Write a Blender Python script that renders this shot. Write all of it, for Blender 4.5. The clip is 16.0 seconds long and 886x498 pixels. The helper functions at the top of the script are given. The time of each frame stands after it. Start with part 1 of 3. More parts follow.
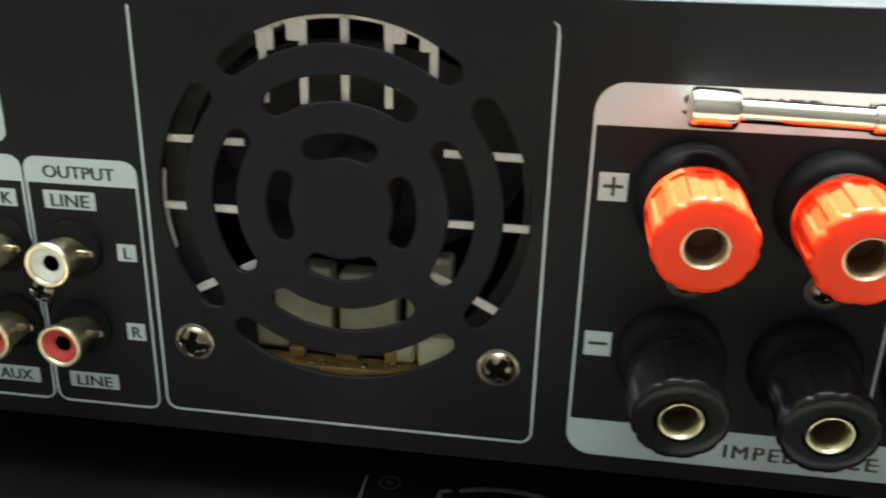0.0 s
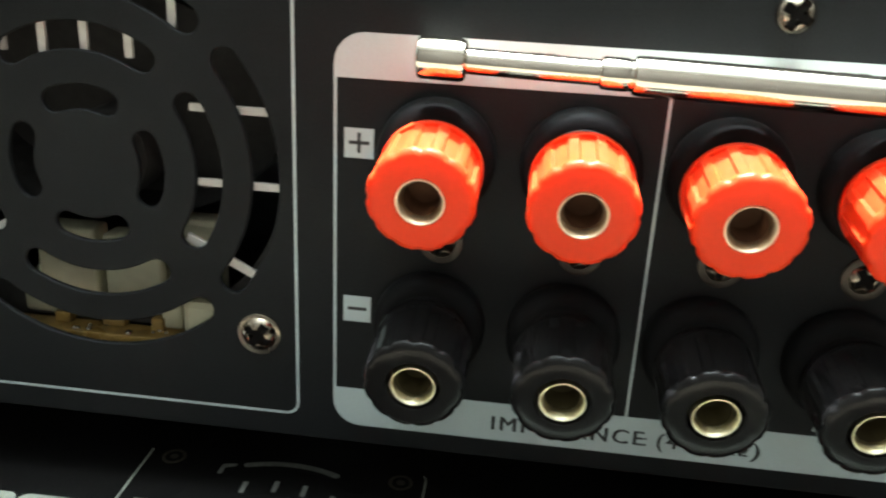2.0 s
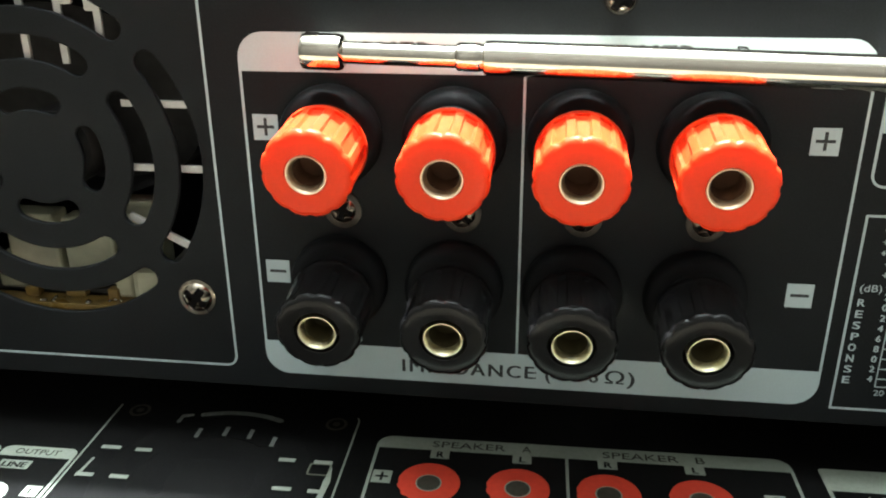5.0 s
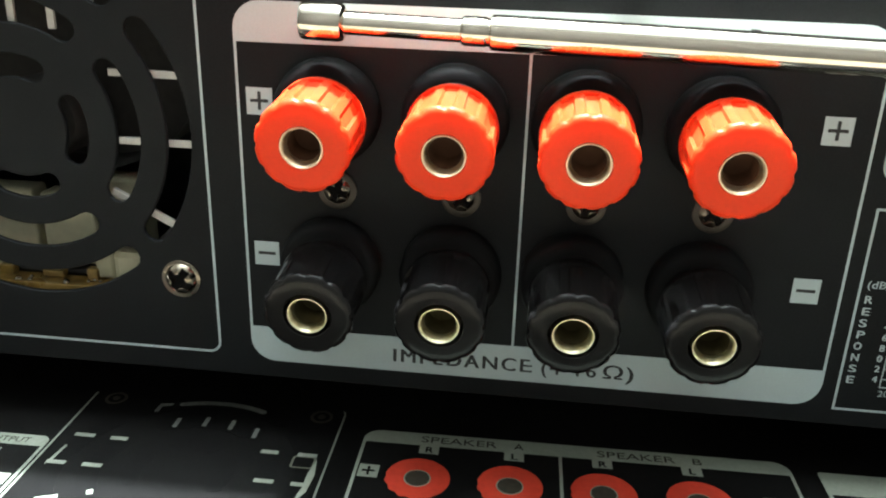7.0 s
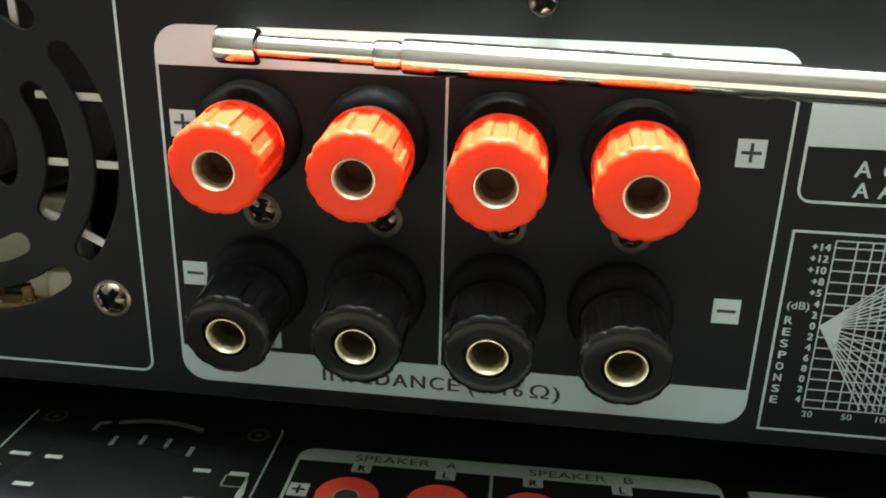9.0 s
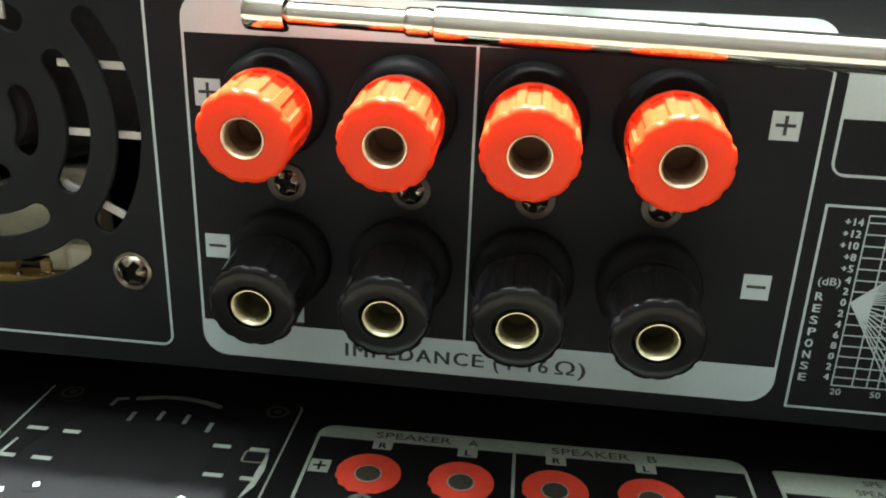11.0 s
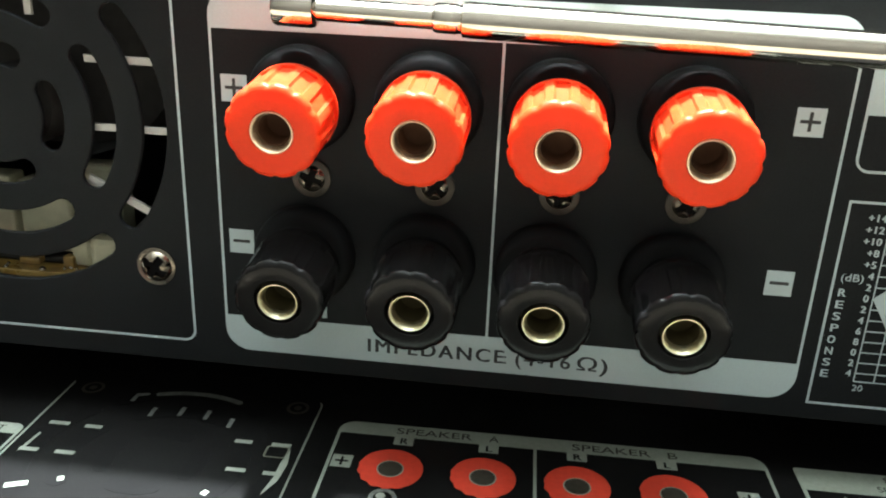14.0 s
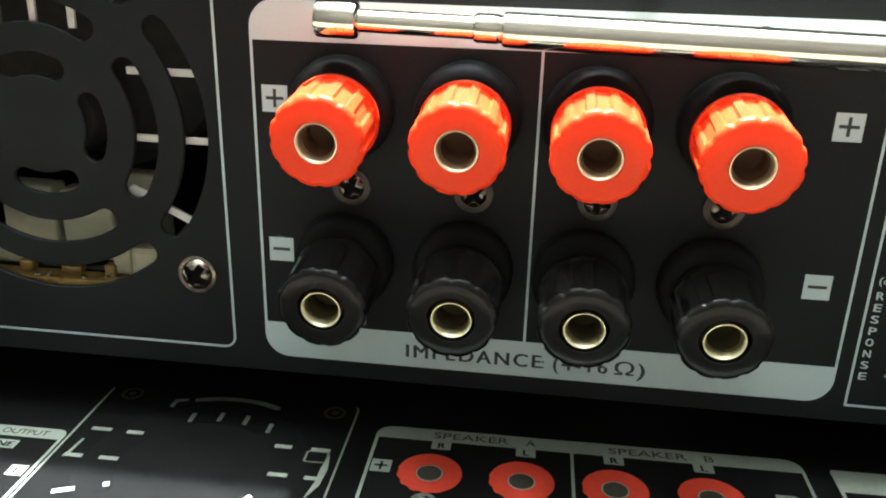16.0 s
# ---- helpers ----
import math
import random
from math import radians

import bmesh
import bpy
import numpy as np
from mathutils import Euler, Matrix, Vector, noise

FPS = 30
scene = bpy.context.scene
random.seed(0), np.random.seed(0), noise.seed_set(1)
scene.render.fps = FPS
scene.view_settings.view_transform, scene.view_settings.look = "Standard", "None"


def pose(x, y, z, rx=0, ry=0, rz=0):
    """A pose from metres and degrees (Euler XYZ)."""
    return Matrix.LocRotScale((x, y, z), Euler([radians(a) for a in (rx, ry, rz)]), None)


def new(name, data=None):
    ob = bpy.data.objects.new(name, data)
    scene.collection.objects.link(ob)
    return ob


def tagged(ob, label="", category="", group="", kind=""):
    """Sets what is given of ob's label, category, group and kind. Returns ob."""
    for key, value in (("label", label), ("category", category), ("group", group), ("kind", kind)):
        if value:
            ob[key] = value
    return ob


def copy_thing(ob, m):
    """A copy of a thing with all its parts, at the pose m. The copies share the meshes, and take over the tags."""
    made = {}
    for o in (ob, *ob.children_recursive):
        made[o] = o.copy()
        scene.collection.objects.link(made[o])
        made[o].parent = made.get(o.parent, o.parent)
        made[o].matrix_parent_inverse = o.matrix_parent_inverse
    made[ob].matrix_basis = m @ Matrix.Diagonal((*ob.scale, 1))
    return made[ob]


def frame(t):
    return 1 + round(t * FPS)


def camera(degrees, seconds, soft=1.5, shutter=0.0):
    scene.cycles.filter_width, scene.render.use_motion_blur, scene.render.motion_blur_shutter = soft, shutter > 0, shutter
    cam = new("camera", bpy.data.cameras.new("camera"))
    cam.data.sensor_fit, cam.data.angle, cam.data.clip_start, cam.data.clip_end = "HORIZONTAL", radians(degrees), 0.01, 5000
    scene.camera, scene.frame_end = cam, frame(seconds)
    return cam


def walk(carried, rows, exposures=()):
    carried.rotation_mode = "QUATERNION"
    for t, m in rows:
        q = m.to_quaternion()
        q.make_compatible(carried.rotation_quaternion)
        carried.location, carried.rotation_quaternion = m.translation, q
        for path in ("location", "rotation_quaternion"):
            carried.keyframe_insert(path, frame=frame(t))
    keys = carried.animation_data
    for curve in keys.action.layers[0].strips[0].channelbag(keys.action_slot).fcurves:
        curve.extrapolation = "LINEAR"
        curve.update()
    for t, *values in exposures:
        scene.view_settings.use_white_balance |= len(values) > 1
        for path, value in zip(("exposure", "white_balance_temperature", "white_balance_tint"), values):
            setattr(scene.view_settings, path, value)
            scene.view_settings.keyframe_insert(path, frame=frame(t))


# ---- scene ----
cam = camera(55.8, 16.0, soft=2.0, shutter=0.5)
METRES, EYE, TILT, LEAN, TURN = 0.154, 0.20, 0.0, 0.0, 7.5
ROWS = [
    (0.0, 0.0003, -0.0037, -0.0002, 0.52, -20.56, -1.41),
    (0.5, 0.0958, -0.0061, -0.0114, 0.33, -20.92, -1.64),
    (1.0, 0.1548, 0.0218, -0.0577, -0.19, -22.21, -2.09),
    (1.5, 0.1992, 0.0273, -0.0574, -0.29, -21.23, -2.43),
    (2.0, 0.2591, 0.0178, -0.0443, -0.51, -20.65, -2.71),
    (2.5, 0.3310, 0.0168, -0.0429, -0.23, -21.27, -2.23),
    (3.0, 0.2987, -0.0173, -0.0243, 0.04, -21.27, -1.41),
    (3.5, 0.3338, -0.0222, -0.0222, -0.22, -21.22, -1.48),
    (4.0, 0.3629, -0.0954, 0.0030, -0.05, -21.10, -0.56),
    (4.5, 0.4066, -0.1243, 0.0015, -0.04, -22.20, 0.56),
    (7.0, 0.3856, -0.0987, -0.0537, -0.81, -21.32, -1.62),
    (7.5, 0.3780, -0.1141, -0.0277, -0.63, -20.44, -1.42),
    (8.0, 0.4498, -0.1096, -0.0327, -0.64, -20.35, -1.39),
    (8.5, 0.4884, -0.1067, -0.0257, -0.61, -20.21, -1.38),
    (9.0, 0.4831, -0.1018, -0.0370, -0.58, -20.63, -1.51),
    (9.5, 0.4777, -0.0979, -0.0411, -0.55, -20.76, -1.44),
    (10.0, 0.4636, -0.0976, -0.0632, -0.59, -21.13, -2.08),
    (12.5, 0.4332, -0.1039, -0.0648, -0.64, -21.01, -1.77),
    (13.0, 0.4211, -0.1060, -0.0645, -0.68, -20.94, -1.84),
    (13.5, 0.4166, -0.1057, -0.0683, -0.57, -20.98, -1.86),
    (14.0, 0.4202, -0.1063, -0.0735, -0.51, -20.83, -2.10),
    (14.5, 0.4011, -0.1125, -0.0721, -0.29, -21.14, -1.88),
    (15.0, 0.3928, -0.1123, -0.0707, -0.17, -21.00, -1.96),
    (15.5, 0.3875, -0.1162, -0.0583, -0.05, -20.81, -1.59),
    (16.0, 0.3863, -0.1129, -0.0631, 0.06, -20.85, -1.41),
]
walk(cam, [(t, pose(0, 0, EYE, TILT, LEAN, TURN) @ pose(METRES * x, METRES * y, METRES * z, 90 + pitch, roll, yaw)) for t, x, y, z, yaw, pitch, roll in ROWS],
     exposures=((0.0, 0.18), (2.0, 0.26), (8.0, 0.24), (16.0, 0.34)))

# ---- light: one bare bulb hanging under the ceiling of a closed room ----
world = bpy.data.worlds.new("room_air")
world.use_nodes = True
world.node_tree.nodes["Background"].inputs[0].default_value = (0.7, 0.85, 0.85, 1)
world.node_tree.nodes["Background"].inputs[1].default_value = 0.02
scene.world = world
BULB = (-0.02, 0.462, 1.84)
lamp_data = bpy.data.lights.new("ceiling_lamp_light", "POINT")
lamp_data.shadow_soft_size = 0.04
lamp_data.energy, lamp_data.color = 1120.0, (0.89, 1.0, 1.03)
lamp_light = new("ceiling_lamp_light", lamp_data)
lamp_light.location = BULB


# ---- materials ----
def material(name, base, rough=0.5, metal=0.0, grain=400.0, bump=0.1, vary=0.12, spread=0.12, coat=0.0, soft=0.0, spec=0.5, stain=18.0):
    """A procedural surface: base colour varied at a coarse and a fine scale, roughness varied, and fine relief."""
    m = bpy.data.materials.new(name)
    m.use_nodes = True
    nt = m.node_tree
    b = nt.nodes["Principled BSDF"]
    coord = nt.nodes.new("ShaderNodeTexCoord")
    n1 = nt.nodes.new("ShaderNodeTexNoise")
    n1.inputs["Scale"].default_value, n1.inputs["Detail"].default_value = stain, 5
    n2 = nt.nodes.new("ShaderNodeTexNoise")
    n2.inputs["Scale"].default_value, n2.inputs["Detail"].default_value = grain, 3
    for n in (n1, n2):
        nt.links.new(coord.outputs["Object"], n.inputs["Vector"])
    add = nt.nodes.new("ShaderNodeMath")
    add.operation = "ADD"
    nt.links.new(n1.outputs["Fac"], add.inputs[0])
    nt.links.new(n2.outputs["Fac"], add.inputs[1])
    ramp = nt.nodes.new("ShaderNodeMapRange")
    ramp.inputs["From Min"].default_value, ramp.inputs["From Max"].default_value = 0.6, 1.4
    ramp.inputs["To Min"].default_value, ramp.inputs["To Max"].default_value = 1 - vary, 1 + vary
    nt.links.new(add.outputs[0], ramp.inputs["Value"])
    mul = nt.nodes.new("ShaderNodeVectorMath")
    mul.operation = "MULTIPLY"
    mul.inputs[0].default_value = base
    nt.links.new(ramp.outputs["Result"], mul.inputs[1])
    nt.links.new(mul.outputs[0], b.inputs["Base Color"])
    rr = nt.nodes.new("ShaderNodeMapRange")
    rr.inputs["From Min"].default_value, rr.inputs["From Max"].default_value = 0.3, 0.7
    rr.inputs["To Min"].default_value, rr.inputs["To Max"].default_value = max(0.02, rough - spread), min(1, rough + spread)
    nt.links.new(n1.outputs["Fac"], rr.inputs["Value"])
    nt.links.new(rr.outputs["Result"], b.inputs["Roughness"])
    b.inputs["Metallic"].default_value = metal
    b.inputs["Specular IOR Level"].default_value = spec
    b.inputs["Coat Weight"].default_value = coat
    if soft:
        b.inputs["Subsurface Weight"].default_value = soft
        b.inputs["Subsurface Radius"].default_value = (1.0, 0.22, 0.08)
        b.inputs["Subsurface Scale"].default_value = 0.004
    if bump:
        bp = nt.nodes.new("ShaderNodeBump")
        bp.inputs["Strength"].default_value, bp.inputs["Distance"].default_value = bump, 0.0001
        nt.links.new(n2.outputs["Fac"], bp.inputs["Height"])
        nt.links.new(bp.outputs["Normal"], b.inputs["Normal"])
    return m


PANEL = material("black_powder_coat", (0.0134, 0.0142, 0.0150), 0.5, grain=2500, bump=0.35, vary=0.25, spec=0.08)
STEEL_BLACK = material("black_sheet_steel", (0.030, 0.029, 0.029), 0.55, grain=1800, bump=0.3, spec=0.2)
SILK = material("white_silk_screen", (0.475, 0.555, 0.560), 0.55, grain=3000, bump=0.15, vary=0.07)
INK = material("black_ink", (0.018, 0.019, 0.02), 0.55, grain=3000, bump=0.1)
RED = material("red_glossy_plastic", (0.76, 0.048, 0.012), 0.36, grain=1500, bump=0.05, vary=0.06, soft=0.35, spec=0.14, spread=0.06)
BLACK_PLASTIC = material("black_glossy_plastic", (0.0085, 0.0080, 0.0080), 0.15, grain=1500, bump=0.06, spec=0.16, spread=0.05)
COLLAR = material("black_moulded_plastic", (0.0085, 0.0083, 0.0085), 0.6, grain=1500, bump=0.1, spec=0.04)
# Fan black lifted to grey, which puts the slots' haze into the colour.
FAN_PLASTIC = material("haze_grey_plastic", (0.055, 0.052, 0.050), 0.65, grain=400, vary=0.3, spec=0.2)
BRASS = material("pale_gold_plating", (0.92, 0.84, 0.60), 0.27, 1.0, grain=900, bump=0.12, spread=0.10)
COPPER = material("warm_gold_plating", (0.96, 0.76, 0.56), 0.30, 1.0, grain=900, bump=0.12, spread=0.10)
GOLD = material("pale_gold_jack_plating", (0.80, 0.71, 0.50), 0.26, 1.0, grain=900, bump=0.05)
# Red glow is put into BORE's brown; the black caps' bore is olive.
BORE = material("red_glow_bore", (0.125, 0.062, 0.035), 0.6, 0.0, grain=900, spec=0.1)
DARK_BORE = material("olive_bore", (0.060, 0.050, 0.024), 0.6, 0.0, grain=900, spec=0.1)
CHROME = material("polished_chrome", (0.70, 0.64, 0.55), 0.10, 1.0, grain=600, bump=0.02, vary=0.04, spread=0.04)
NICKEL = material("nickel_screw", (0.28, 0.24, 0.19), 0.22, 1.0, grain=1200, bump=0.1)
DARK_NICKEL = material("dark_nickel_screw", (0.27, 0.235, 0.19), 0.26, 1.0, grain=1200, bump=0.1)
WASHER = material("smoked_nickel_washer", (0.060, 0.052, 0.044), 0.4, 0.7, grain=1200, bump=0.1)
RIB = material("bare_aluminium_rib", (0.58, 0.55, 0.52), 0.5, 0.1, grain=700)
CREAM = material("cream_moulded_plastic", (0.50, 0.48, 0.34), 0.5, grain=300, vary=0.18)
BOARD = material("amber_circuit_board", (0.25, 0.155, 0.042), 0.35, grain=300, vary=0.6, stain=90)
WHITE_PLASTIC = material("white_insulator", (0.80, 0.79, 0.74), 0.35, grain=900)
RED_PLASTIC = material("red_insulator", (0.55, 0.05, 0.04), 0.35, grain=900)
PRINT_BLACK = material("black_printed_card", (0.0058, 0.0055, 0.0054), 0.55, grain=1400, bump=0.12, vary=0.2, spec=0.04)
# Printed grille slots, and shade put as colour into screw heads and jack holes.
PRINT_AND_SHADE = material("print_and_shade_tone", (0.0053, 0.0050, 0.0050), 0.55, grain=1400, spec=0.04)
PRINT_WHITE = material("printed_white", (0.25, 0.27, 0.225), 0.5, grain=1400, vary=0.15, spec=0.1)
PRINT_GREY = material("printed_grey", (0.125, 0.130, 0.118), 0.5, grain=900, vary=0.5, spec=0.1)
PRINT_OLIVE = material("printed_olive", (0.10, 0.105, 0.075), 0.4, grain=900, vary=0.4)
PRINT_RED = material("printed_red", (0.52, 0.045, 0.024), 0.5, grain=900, vary=0.14, spec=0.15)
PRINT_BORE = material("printed_brown", (0.035, 0.031, 0.024), 0.5, grain=900, vary=0.3, spec=0.1)
WALL = material("brown_wall_paint", (0.050, 0.045, 0.038), 0.8, grain=60, bump=0.2, vary=0.05, stain=1.5)
CEILING = material("white_ceiling_paint", (0.52, 0.54, 0.53), 0.85, grain=60, bump=0.2, vary=0.04, stain=1.5)
FLOOR = material("brown_wood_floor", (0.16, 0.115, 0.075), 0.5, grain=30, vary=0.2, stain=3)
TABLE = material("walnut_table_top", (0.20, 0.165, 0.125), 0.45, grain=60, vary=0.25, stain=6)
CARD_EDGE = material("kraft_card", (0.36, 0.27, 0.17), 0.8, grain=200, vary=0.2)

MM = 0.001
FACE_Y = 0.140                      # outer face of the rear panel


# ---- mesh helpers ----
def finish(name, bm, mat, parent=None, label="", smooth=False):
    me = bpy.data.meshes.new(name)
    bmesh.ops.recalc_face_normals(bm, faces=bm.faces)
    if smooth:
        for f in bm.faces:
            f.smooth = True
        for e in bm.edges:
            e.smooth = len(e.link_faces) == 2 and e.calc_face_angle(0) < radians(38)
    bm.to_mesh(me)
    bm.free()
    me.materials.append(mat)
    ob = new(name, me)
    if parent:
        ob.parent = parent
    return tagged(ob, label)


def part(name, bm, material_, parent, label="", smooth=False):
    return finish(name, bm, material_, parent, label, smooth)


def thing(name, label, category, group=""):
    return tagged(new(name), label, category, group)


def box(x0, x1, y0, y1, z0, z1, bevel=0.0, segments=2):
    bm = bmesh.new()
    bmesh.ops.create_cube(bm, size=1)
    for v in bm.verts:
        v.co = Vector(((x0 + x1) / 2 + v.co.x * (x1 - x0), (y0 + y1) / 2 + v.co.y * (y1 - y0), (z0 + z1) / 2 + v.co.z * (z1 - z0)))
    if bevel:
        bmesh.ops.bevel(bm, geom=bm.edges[:], offset=bevel, segments=segments, profile=0.5, affect="EDGES")
    return bm


def on_panel(u, v, h=0.0):
    """Millimetres on the rear panel (u right, v up, h out of it) to the world."""
    return Vector((u * MM, FACE_Y - h * MM, v * MM))


CARD_Z, CARD_SCALE, CARD_TURN = 0.088, 0.79, radians(0.92)


def on_card(u, v, h=0.0):
    """Millimetres of the pictured panel, printed at four fifths of its size, to the carton's top."""
    a, b = (u - 20) * CARD_SCALE, (v - 150) * CARD_SCALE
    c, s = math.cos(CARD_TURN), math.sin(CARD_TURN)
    return Vector(((40.3 + c * a - s * b) * MM, (124.2 + s * a + c * b) * MM, CARD_Z + h * MM))


def rounded(u0, u1, v0, v1, r=0.0, corners="abcd", n=6):
    """Outline of a rectangle; the corners named in a (lower left), b (lower right), c (upper right), d (upper left) are rounded."""
    pts = []
    for key, cx, cy, start in (("a", u0, v0, 180), ("b", u1, v0, 270), ("c", u1, v1, 0), ("d", u0, v1, 90)):
        if r and key in corners:
            mx, my = cx + (r if cx == u0 else -r), cy + (r if cy == v0 else -r)
            for i in range(n + 1):
                a = radians(start + 90 * i / n)
                pts.append((mx + r * math.cos(a), my + r * math.sin(a)))
        else:
            pts.append((cx, cy))
    return pts


def slot(cx, cy, r0, r1, mid, half, n=16):
    """Outline of an arc-shaped slot with round ends, mid and half in degrees."""
    pts = []
    rm, w = (r0 + r1) / 2, (r1 - r0) / 2
    a0, a1 = mid - half, mid + half
    for i in range(n + 1):
        a = radians(a0 + (a1 - a0) * i / n)
        pts.append((cx + r1 * math.cos(a), cy + r1 * math.sin(a)))
    for end, sign in ((a1, 1), (a0, -1)):
        e = radians(end)
        for i in range(1, 6):
            b = math.pi * i / 6
            if sign > 0:
                dr, dt = w * math.cos(b), w * math.sin(b)
            else:
                dr, dt = -w * math.cos(b), -w * math.sin(b)
            pts.append((cx + (rm + dr) * math.cos(e) - dt * math.sin(e), cy + (rm + dr) * math.sin(e) + dt * math.cos(e)))
        if sign > 0:
            for i in range(n + 1):
                a = radians(a1 + (a0 - a1) * i / n)
                pts.append((cx + r0 * math.cos(a), cy + r0 * math.sin(a)))
    return pts


def curve_mesh(data, place, base):
    ob = new("draft", data)
    me = ob.evaluated_get(bpy.context.evaluated_depsgraph_get()).to_mesh()
    bm = bmesh.new()
    bm.from_mesh(me)
    low = min((v.co.z for v in bm.verts), default=0)
    for v in bm.verts:
        v.co = place(v.co.x, v.co.y, base + v.co.z - low)
    bpy.data.objects.remove(ob)
    bmesh.ops.remove_doubles(bm, verts=bm.verts, dist=2e-6)
    return bm


def plate(loops, thick, place, base=0.0, bevel=0.0):
    """A flat piece bounded by the first loop, with the others cut through it, or several pieces side by side."""
    data = bpy.data.curves.new("draft", "CURVE")
    data.dimensions, data.fill_mode = "2D", "BOTH"
    data.extrude, data.bevel_depth, data.bevel_resolution = max(thick / 2 - bevel, 0.001), bevel, 1
    for pts in loops:
        sp = data.splines.new("POLY")
        sp.points.add(len(pts) - 1)
        for p, (x, y) in zip(sp.points, pts):
            p.co = (x, y, 0, 1)
        sp.use_cyclic_u = True
    bpy.context.view_layer.update()
    return curve_mesh(data, place, base)


def lettering(text, u, v, height, place, base, align="CENTER", width=None, spacing=1.0, thick=0.04, heavy=0.0):
    """Letters whose capitals are height mm tall, centred on v; stretched to width mm where it is given."""
    data = bpy.data.curves.new("draft", "FONT")
    data.body, data.size, data.align_x, data.space_character = text, height / 0.73, align, spacing
    data.extrude, data.resolution_u = thick / 2, 4
    bpy.context.view_layer.update()
    stretch = 1.0
    if width:
        probe = new("draft", data)
        bpy.context.view_layer.update()
        stretch = width / max(probe.dimensions.x, 0.01)
        bpy.data.objects.remove(probe)
    bm = curve_mesh(data.copy(), lambda x, y, h: place(u + x * stretch - heavy, v - height / 2 + y, h), base)
    if heavy:
        again = curve_mesh(data, lambda x, y, h: place(u + x * stretch + heavy, v - height / 2 + y - heavy * 0.4, h + 0.006), base)
        me = bpy.data.meshes.new("draft")
        again.to_mesh(me)
        again.free()
        bm.from_mesh(me)
        bpy.data.meshes.remove(me)
    return bm


def stroke(a, b, w):
    """Outline of a straight line of width w."""
    d = Vector((b[0] - a[0], b[1] - a[1])).normalized() * (w / 2)
    return [(a[0] - d.y, a[1] + d.x), (a[0] + d.y, a[1] - d.x), (b[0] + d.y, b[1] - d.x), (b[0] - d.y, b[1] + d.x)]


def notch(a, count=12):
    """Narrow nicks round a flange."""
    return max(0.0, (math.cos(count * a) - 0.35) / 0.65)


def lathe(rings, place, segments=48, shape=None, close=False):
    """A turned body about the axis h: rings of (h, r) or (h, r, depth), depth scaling shape(angle), which is taken off the radius."""
    bm = bmesh.new()
    rows = []
    for ring in rings:
        h, r = ring[0], ring[1]
        d = ring[2] if len(ring) > 2 else 0.0
        row = []
        for i in range(segments):
            a = 2 * math.pi * i / segments
            rr = r - (d * (notch if len(ring) > 3 else shape)(a) if shape and d else 0.0)
            row.append(bm.verts.new(place(rr * math.cos(a), rr * math.sin(a), h)))
        rows.append(row)
    for p, q in zip(rows, rows[1:]):
        for i in range(segments):
            j = (i + 1) % segments
            bm.faces.new((p[i], p[j], q[j], q[i]))
    if close:
        bm.faces.new(rows[-1])
    return bm


def local(u, v, h):
    """Millimetres about a part's own base point; h points out of the panel."""
    return Vector((u * MM, -h * MM, v * MM))


# ---- the room, a shell added to bounce the bulb's light ----
def room():
    x0, x1, y0, y1, z0, z1 = -1.5, 1.6, -1.5, 0.95, -0.75, 2.10
    t = 0.1
    for name, dims in (
        ("wall_north", (x0, x1, y1, y1 + t, z0, z1)), ("wall_south", (x0, x1, y0 - t, y0, z0, z1)),
        ("wall_west", (x0 - t, x0, y0 - t, y1 + t, z0, z1)), ("wall_east", (x1, x1 + t, y0 - t, y1 + t, z0, z1)),
    ):
        tagged(finish(name, box(*dims), WALL), "added plain brown painted room wall, bounces the lamp's light", "wall", kind="structure")
    tagged(finish("floor", box(x0 - t, x1 + t, y0 - t, y1 + t, z0 - t, z0), FLOOR), "added brown room floor", "floor", kind="structure")
    tagged(finish("ceiling", box(x0 - t, x1 + t, y0 - t, y1 + t, z1, z1 + t), CEILING), "added plain white ceiling, spreads the lamp's light", "ceiling", kind="structure")


room()


def table():
    # Unseen; its top is stretched forward to bounce light up at the panel.
    top_z = -0.012
    t = thing("table", "unseen walnut table under the black carton, reaching forward to bounce light", "table")
    part("tabletop", box(-0.5, 0.6, -0.42, 0.8, top_z - 0.03, top_z, 0.003), TABLE, t)
    for x in (-0.44, 0.54):
        for y in (-0.36, 0.74):
            part("leg", box(x - 0.025, x + 0.025, y - 0.025, y + 0.025, -0.75, top_z - 0.03, 0.002), TABLE, t)


table()

# ---- shared shapes of the panel and of its picture on the carton ----
FAN_U, FAN_V = -37.3, 152.9
RINGS = ((29.3, 34.6, 37.0), (19.4, 24.6, 31.5), (9.4, 14.3, 23.0))
POST_U = (23.7, 46.9, 69.8, 93.1)
RED_V, BLACK_V, SCREW_V = 159.4, 129.4, 144.4


def slots():
    return [slot(FAN_U, FAN_V, a, b, mid, half) for a, b, half in RINGS for mid in (0, 90, 180, 270)]


# ---- the amplifier ----
amp = thing("amplifier", "black stereo amplifier with red and black terminals on its carton", "amplifier")


